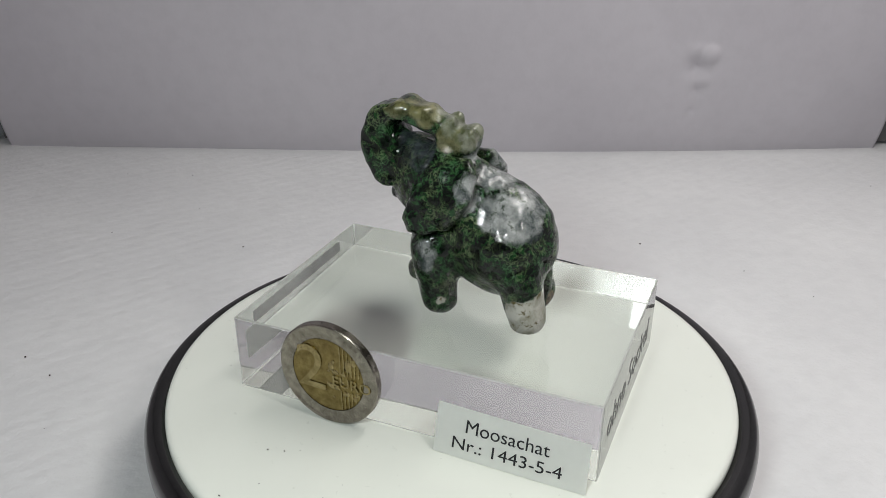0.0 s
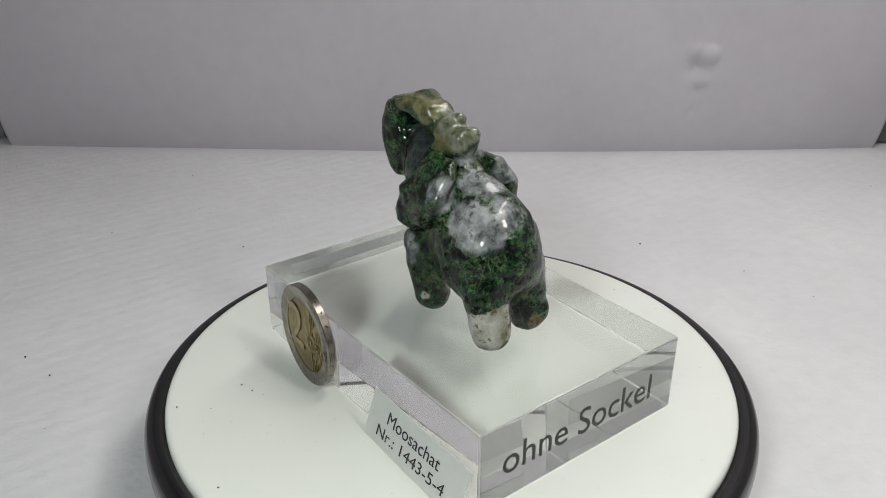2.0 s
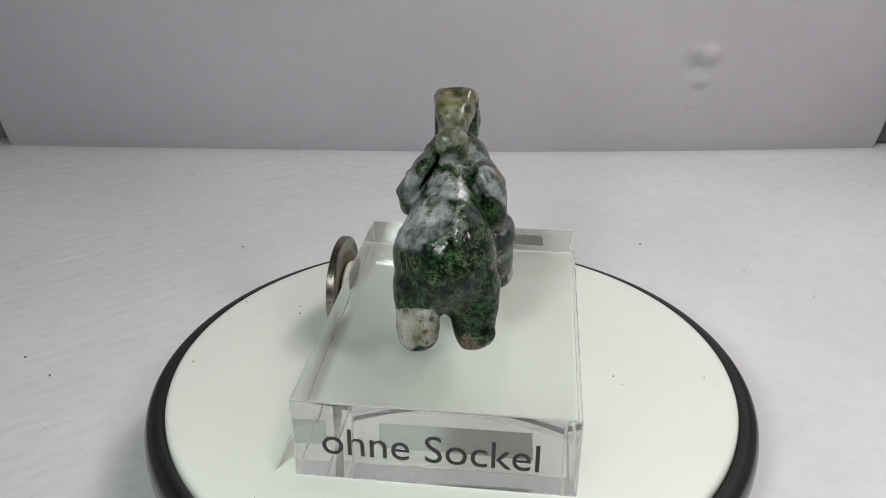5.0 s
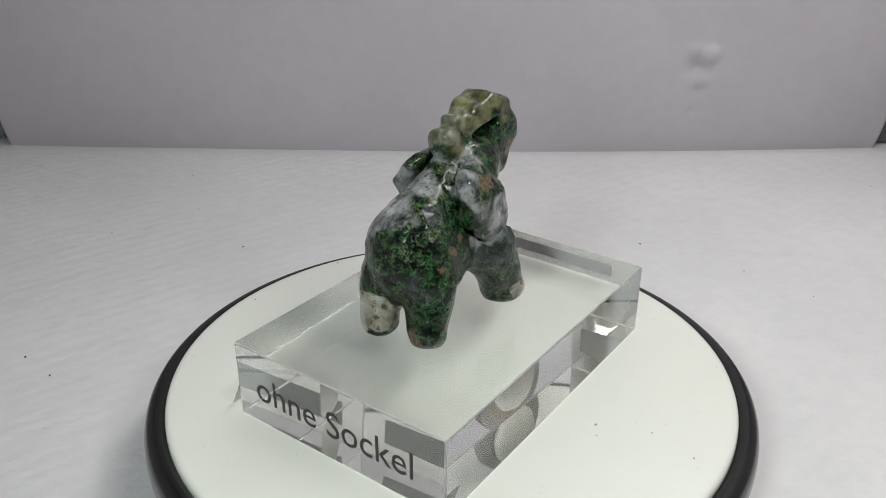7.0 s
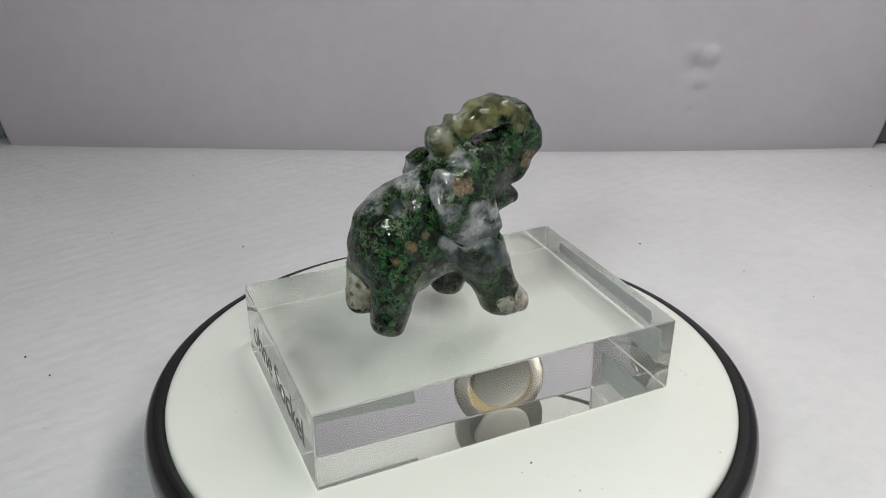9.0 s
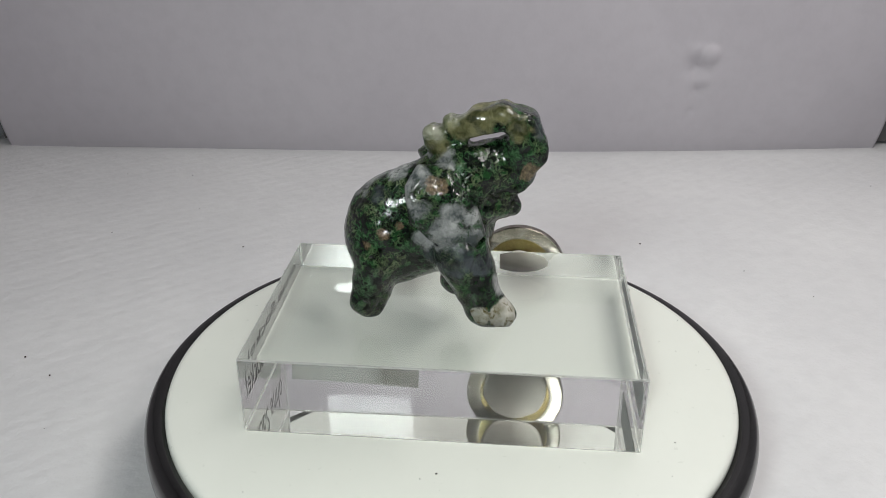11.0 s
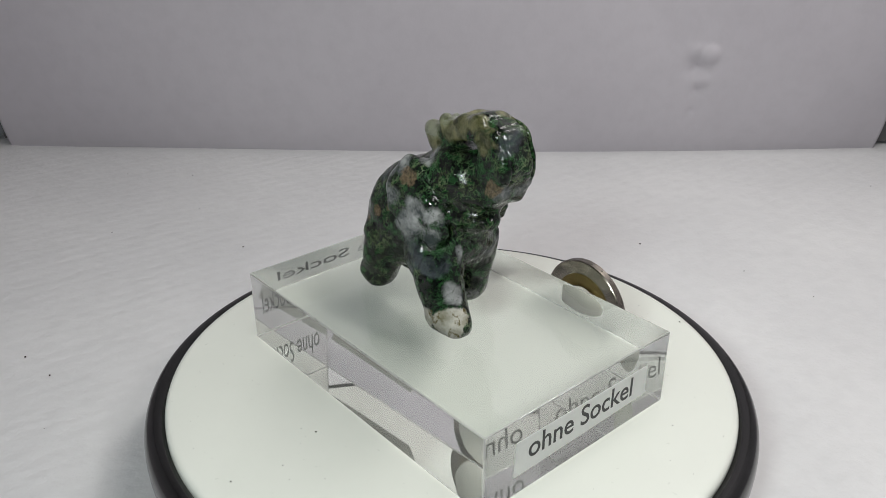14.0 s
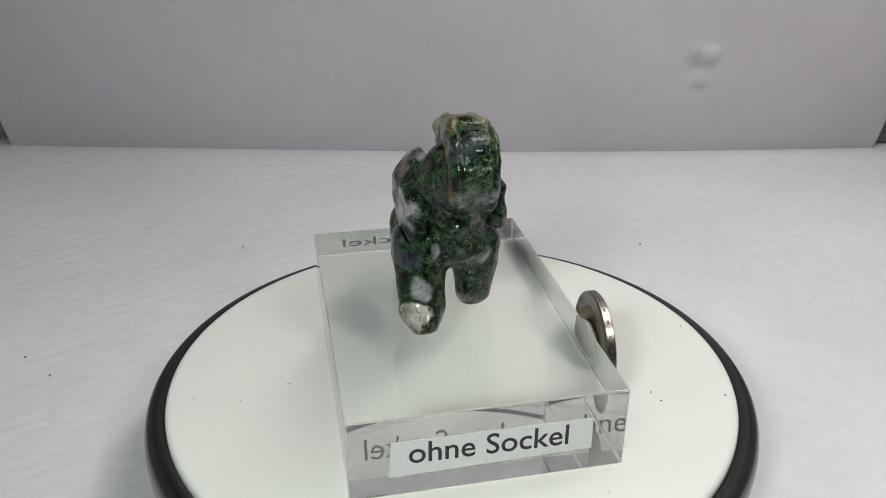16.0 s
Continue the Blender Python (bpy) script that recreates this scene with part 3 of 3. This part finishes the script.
def elephant_field(P):
    d = egg(P, (0.0, -13.3, 38.0), (11.4, 12.3, 13.2))
    d = blend(d, egg(P, (0.3, -1.0, 40.5), (9.3, 11.0, 11.5)), 5.0)
    d = blend(d, cone(P, (0.2, -12, 46.5), (0.2, -2, 51.5), 6.0, 6.5), 4.0)
    # legs
    d = blend(d, cone(P, (6.2, -16.8, 33.0), (7.1, -19.3, 23.0), 5.9, 4.6, 1.05), 1.8)
    d = blend(d, cone(P, (-5.4, -18.6, 33.0), (-5.3, -21.0, 22.0), 5.5, 4.4, 1.02), 1.8)
    d = blend(d, cone(P, (8.2, 2.5, 37.0), (8.9, 8.6, 23.5), 6.4, 4.8, 1.08), 2.2)
    d = blend(d, cone(P, (8.9, 9.0, 22.5), (9.0, 12.4, 21.3), 4.4, 3.2, 1.1), 2.0)
    d = blend(d, cone(P, (-5.6, 2.4, 36.0), (-4.9, 1.0, 23.0), 5.2, 4.5, 1.03), 2.2)
    # head, jaw
    head = egg(P, (0.0, 4.0, 52.6), (8.2, 8.6, 8.6))
    head = blend(head, egg(P, (-0.5, 9.0, 53.5), (5.2, 8.0, 7.4)), 3.0)
    head = blend(head, cone(P, (0.6, 7.0, 45.5), (1.4, 14.0, 45.6), 4.8, 1.9, 1.5), 2.0)
    d = blend(d, head, 2.2)
    # trunk: up the front, over the brow and back
    way = [((14.0, 54.0), 4.8), ((16.5, 59.3), 4.6), ((15.0, 63.4), 4.2), ((11.0, 65.8), 3.5), ((6.0, 64.9), 3.1), ((1.0, 63.0), 3.0), ((-3.2, 60.6), 2.9)]
    y, z, x = P[..., 1], P[..., 2], P[..., 0]
    flat = P.copy()
    flat[..., 0] = 0
    tr = None
    for (a, ra), (b, rb) in zip(way, way[1:]):
        q = cone(flat, (0, *a), (0, *b), ra, rb)
        tr = q if tr is None else blend(tr, q, 1.0)
    wide = 3.1 + 2.1 * np.clip((y - 1.0) / 12.0, 0, 1)
    tr = cut(tr, wide - np.abs(x + 0.1 + 0.7 * np.clip(y / 14.0, 0, 1)), 2.4)
    ang = np.degrees(np.arctan2(z - 60.0, y - 9.5))
    ringed = np.abs(((ang + 2.0) % 19.0) - 9.5)
    front = np.clip((y - 12.0) / 2.0, 0, 1) * np.clip((ang + 32) / 10, 0, 1)
    tr = tr + 0.3 * front * np.clip(1 - ringed / 2.4, 0, 1) * (np.abs(x + 1.1) < 3.0)
    tr = tr + 0.8 * front * np.clip(1 - np.abs(np.abs(x + 1.1) - 3.3) / 0.55, 0, 1)
    # slot under the trunk
    slot = cone(flat, (0, 4.6, 60.9), (0, 11.2, 62.7), 0.7, 0.9) - np.where(x > 0, 0.16, 0.30) * np.abs(x + 0.3)
    d = blend(d, tr, 0.8)
    d = cut(d, slot, 0.6)
    # knobs at the trunk's end
    for c, r in (((1.4, -0.7, 65.3), 1.7), ((-1.6, -0.2, 65.1), 1.6), ((1.6, -4.5, 62.1), 1.9), ((-1.5, -4.2, 61.8), 1.7), ((0.2, -2.6, 59.4), 3.0)):
        d = blend(d, np.linalg.norm(P - np.array(c), axis=-1) - r, 0.8)
    # ears: thick flaps with a gutter cut round them
    bend = np.clip(z - 50.5, 0, 9)
    ear = leaf(P, [(-1.5, 38.6), (6.0, 38.0), (8.4, 41.8), (6.0, 49.5), (0.0, 57.0), (-7.0, 56.8), (-10.2, 52.6), (-8.8, 44.6)], 9.9 - 0.10 * y - 0.55 * bend, 2.5, 2.3)
    ear2 = leaf(P, [(3.0, 40.4), (6.8, 41.0), (8.2, 44.0), (6.0, 51.0), (0.0, 58.0), (-6.0, 58.2), (-8.8, 55.5), (-8.2, 50.2), (-3.4, 42.8)], -9.2 + 0.03 * y + 0.62 * bend, 2.3, 2.1)
    for e in (ear, ear2):
        d = cut(d, e - 0.45 + 2.0 * np.clip(y + 1.0, 0, 2) * np.clip((z - 44.0) / 3.0, 0, 1), 0.5)
        d = blend(d, e, 0.35 + 1.6 * np.clip((y + 1.0) / 4.0, 0, 1) * np.clip((z - 44.0) / 3.0, 0, 1))
    d = blend(d, egg(P, (0.0, 4.0, 51.0), (8.8, 6.0, 7.4)), 0.6)
    # hand-cut unevenness
    d = d + 0.9 * lattice_noise(P, 0.17, 3) + 0.5 * lattice_noise(P, 0.42, 5) + 0.12 * lattice_noise(P, 1.1, 8)
    return np.maximum(d, 19.5 - z)


def surface(F, origin, step):
    """A closed mesh along the zero level of a sampled field."""
    S = F < 0
    n = np.array(F.shape)
    cell = tuple(n - 1)

    def corner(A, o):
        return A[o[0]:n[0] - 1 + o[0], o[1]:n[1] - 1 + o[1], o[2]:n[2] - 1 + o[2]]
    offs = [(i, j, k) for i in (0, 1) for j in (0, 1) for k in (0, 1)]
    cnt = sum(corner(S, o).astype(int) for o in offs)
    act = (cnt > 0) & (cnt < 8)
    acc, num = np.zeros((*cell, 3)), np.zeros(cell)
    for a in offs:
        for ax in range(3):
            if a[ax] == 1:
                continue
            b = list(a)
            b[ax] = 1
            fa, fb = corner(F, a), corner(F, b)
            crs = (fa < 0) != (fb < 0)
            t = np.where(crs, fa / np.where(fa == fb, 1, fa - fb), 0)
            for k in range(3):
                acc[..., k] += crs * (a[k] + (t if k == ax else 0))
            num += crs
    idx = -np.ones(cell, int)
    idx[act] = np.arange(act.sum())
    ijk = np.argwhere(act)
    verts = (ijk + acc[act] / num[act][:, None]) * step + origin
    faces = []
    for ax in range(3):
        u, v = (ax + 1) % 3, (ax + 2) % 3
        lo = [slice(1, -1)] * 3
        lo[ax] = slice(0, -1)
        hi = list(lo)
        hi[ax] = slice(1, None)
        sa, sb = S[tuple(lo)], S[tuple(hi)]
        for flip in (False, True):
            at = np.argwhere((sa & ~sb) if not flip else (~sa & sb))
            base = at + 1
            base[:, ax] -= 1
            q = []
            for du, dv in ((-1, -1), (0, -1), (0, 0), (-1, 0)):
                c = base.copy()
                c[:, u] += du
                c[:, v] += dv
                q.append(idx[c[:, 0], c[:, 1], c[:, 2]])
            q = np.stack(q, 1)
            faces.append(q[:, ::-1] if flip else q)
    return verts, np.concatenate(faces)


# patches of the stone: where each lies on the figurine (mm) and how far it reaches
MILK_BODY = [(-7.2, -17.7, 27.2, 5.2), (-7.6, -13.4, 28.1, 4.0), (-0.6, -21.2, 28.6, 2.6), (-2.0, -10.3, 34.3, 3.8), (-5.5, -18.6, 28.3, 4.5),
             (-0.5, -18.6, 30.9, 2.8), (0.6, -12.3, 34.1, 4.0), (0.2, -5.7, 38.3, 2.2), (3.8, -19.8, 29.3, 1.5), (-5.4, -16.0, 31.0, 3.2),
             (-10.9, 2.1, 17.2, 3.0), (-10.7, 1.7, 14.0, 2.2), (10.1, -5.0, 20.7, 2.6), (5.9, 9.1, 17.4, 1.7), (9.2, 11.3, 10.2, 2.6),
             (-1.4, 4.0, 2.4, 1.6), (-5.1, 7.8, 14.5, 2.7)]
MILK_HEAD = [(-10.1, -7.2, 33.3, 3.2), (8.5, -8.0, 33.0, 2.8), (-8.2, -6.7, 29.4, 3.0), (8.9, -5.4, 30.7, 3.0), (-7.3, -6.7, 32.7, 3.2), (10.2, -9.1, 33.9, 3.0),
             (12.1, -0.5, 23.2, 3.9), (12.7, -6.4, 29.1, 2.5), (9.8, -6.5, 36.1, 2.5), (11.5, 4.6, 21.7, 2.7), (5.0, -1.2, 37.6, 2.8), (12.0, 1.2, 28.0, 3.2),
             (12.7, -8.4, 30.7, 1.8), (11.3, 5.1, 27.2, 2.6), (-2.7, 19.2, 34.4, 2.2), (2.0, 19.0, 34.7, 2.2)]
SLATE = [(-5.4, 5.9, 38.7, 4.4), (-3.4, 9.2, 40.3, 3.2), (-7.3, -20.7, 25.0, 3.0), (7.2, -23.4, 16.8, 2.2), (12.4, -2.8, 17.4, 4.2), (14.7, 2.3, 17.6, 4.2),
         (6.5, -16.4, 29.8, 2.4), (2.2, 18.8, 44.8, 2.8), (12.5, 7.8, 15.8, 3.2), (0.0, 18.2, 47.5, 2.4)]
OLIVE = [(-2.9, -0.8, 42.6, 4.0), (-3.7, 5.8, 48.6, 4.2), (-5.0, 11.3, 48.3, 3.0), (-0.3, 8.0, 48.9, 3.4), (2.4, 6.8, 48.4, 3.4), (2.4, 2.6, 45.6, 4.2),
         (3.7, 9.6, 48.6, 3.2), (3.8, 6.0, 45.1, 4.0), (4.3, 15.3, 45.2, 2.4), (4.2, 12.2, 48.4, 3.0), (3.8, -3.5, 40.0, 3.0)]
CLEAR = [(-2.9, -5.3, 43.0, 3.4), (0.6, -5.3, 44.5, 3.4), (3.7, -4.6, 43.4, 3.2), (0.0, -0.6, 46.0, 3.6), (0.0, 3.0, 46.6, 2.4)]
CREAM = [(-8.7, -23.7, 5.0, 5.2), (-10.1, -19.6, 6.0, 3.4), (-8.2, -1.6, 4.5, 1.3), (-3.0, -24.4, 6.0, 4.6), (-6.5, -24.0, 8.0, 3.4), (-1.6, -22.0, 5.0, 3.6), (-6.0, -20.0, 3.0, 5.0),
         (14.2, 7.2, 4.5, 2.7), (13.1, 12.1, 4.3, 2.8), (12.3, 14.0, 2.7, 3.0), (10.6, 13.9, 4.6, 3.4)]
RUST = [(6.6, -23.5, 2.5, 2.4), (10.5, -4.0, 34.3, 2.1), (10.9, -14.7, 21.9, 1.7), (9.9, -10.9, 24.0, 1.1), (10.9, -17.9, 18.7, 1.0), (4.2, 17.6, 35.2, 2.0),
        (10.5, -1.8, 34.0, 2.0), (10.6, -12.6, 26.0, 1.0), (10.9, -19.0, 15.5, 0.9)]


def stain_values(me, verts, name, rows):
    """How deep each point lies in a patch: above 0 within it, below 0 outside."""
    P = verts / MM
    Q = P + 3.0 * np.stack([lattice_noise(P, 0.24, k) for k in (21, 22, 23)], -1)
    far = np.full(len(P), -1.0)
    for x, y, z, r in rows:
        far = np.maximum(far, (r - np.linalg.norm(Q - np.array((x, y, z)), axis=-1)) / 3.0)
    layer = me.attributes.new(name, "FLOAT", "POINT")
    layer.data.foreach_set("value", np.clip(far, -1.0, 1.0).astype(np.float32))


def build_elephant():
    step = 0.34
    lo = np.array((-16.0, -30.0, 18.6))
    num = (np.array((32.0, 56.0, 54.0)) / step).astype(int)
    ax = [lo[k] + step * np.arange(num[k]) for k in range(3)]
    P = np.stack(np.meshgrid(*ax, indexing="ij"), -1)
    verts, faces = surface(elephant_field(P), lo, step)
    verts = (verts - np.array((0, 0, 19.5))) * MM
    me = bpy.data.meshes.new("elephant_figurine")
    me.from_pydata(verts.tolist(), [], faces.tolist())
    me.update()
    for name, rows in (("milk", MILK_BODY + MILK_HEAD), ("slate", SLATE), ("olive", OLIVE), ("clear", CLEAR), ("cream", CREAM), ("rust", RUST)):
        stain_values(me, verts, name, rows)
    return tagged(part("elephant_figurine", me, M_AGATE), "polished green moss agate elephant with raised trunk", "elephant figurine")


ELEPHANT = build_elephant()


# ---- all that turns ----
def motions():
    times = [k * 0.5 for k in range(33)]

    def turning(ob, rest, z):
        rows = []
        for t in times:
            spin = pose(0, 0, z, 0, 0, 67.651 - 14.7102 * t)
            rows.append((t, spin @ rest))
        walk(ob, rows)
    still = Matrix.Identity(4)
    turning(PLATTER, still, TOP)
    turning(BLOCK, pose(BX, BY, 0), TOP)
    turning(CARD, still, TOP)
    turning(COIN, pose(-0.03127, 0.01669, 0.0001, 0, 0, -2.93), TOP)
    turning(PUTTY, pose(-0.02922, 0.0166, 0.0108, 0, 0, -1.5), TOP)
    turning(ELEPHANT, pose(0, 0, BLOCK_H + 0.00012), TOP)


motions()
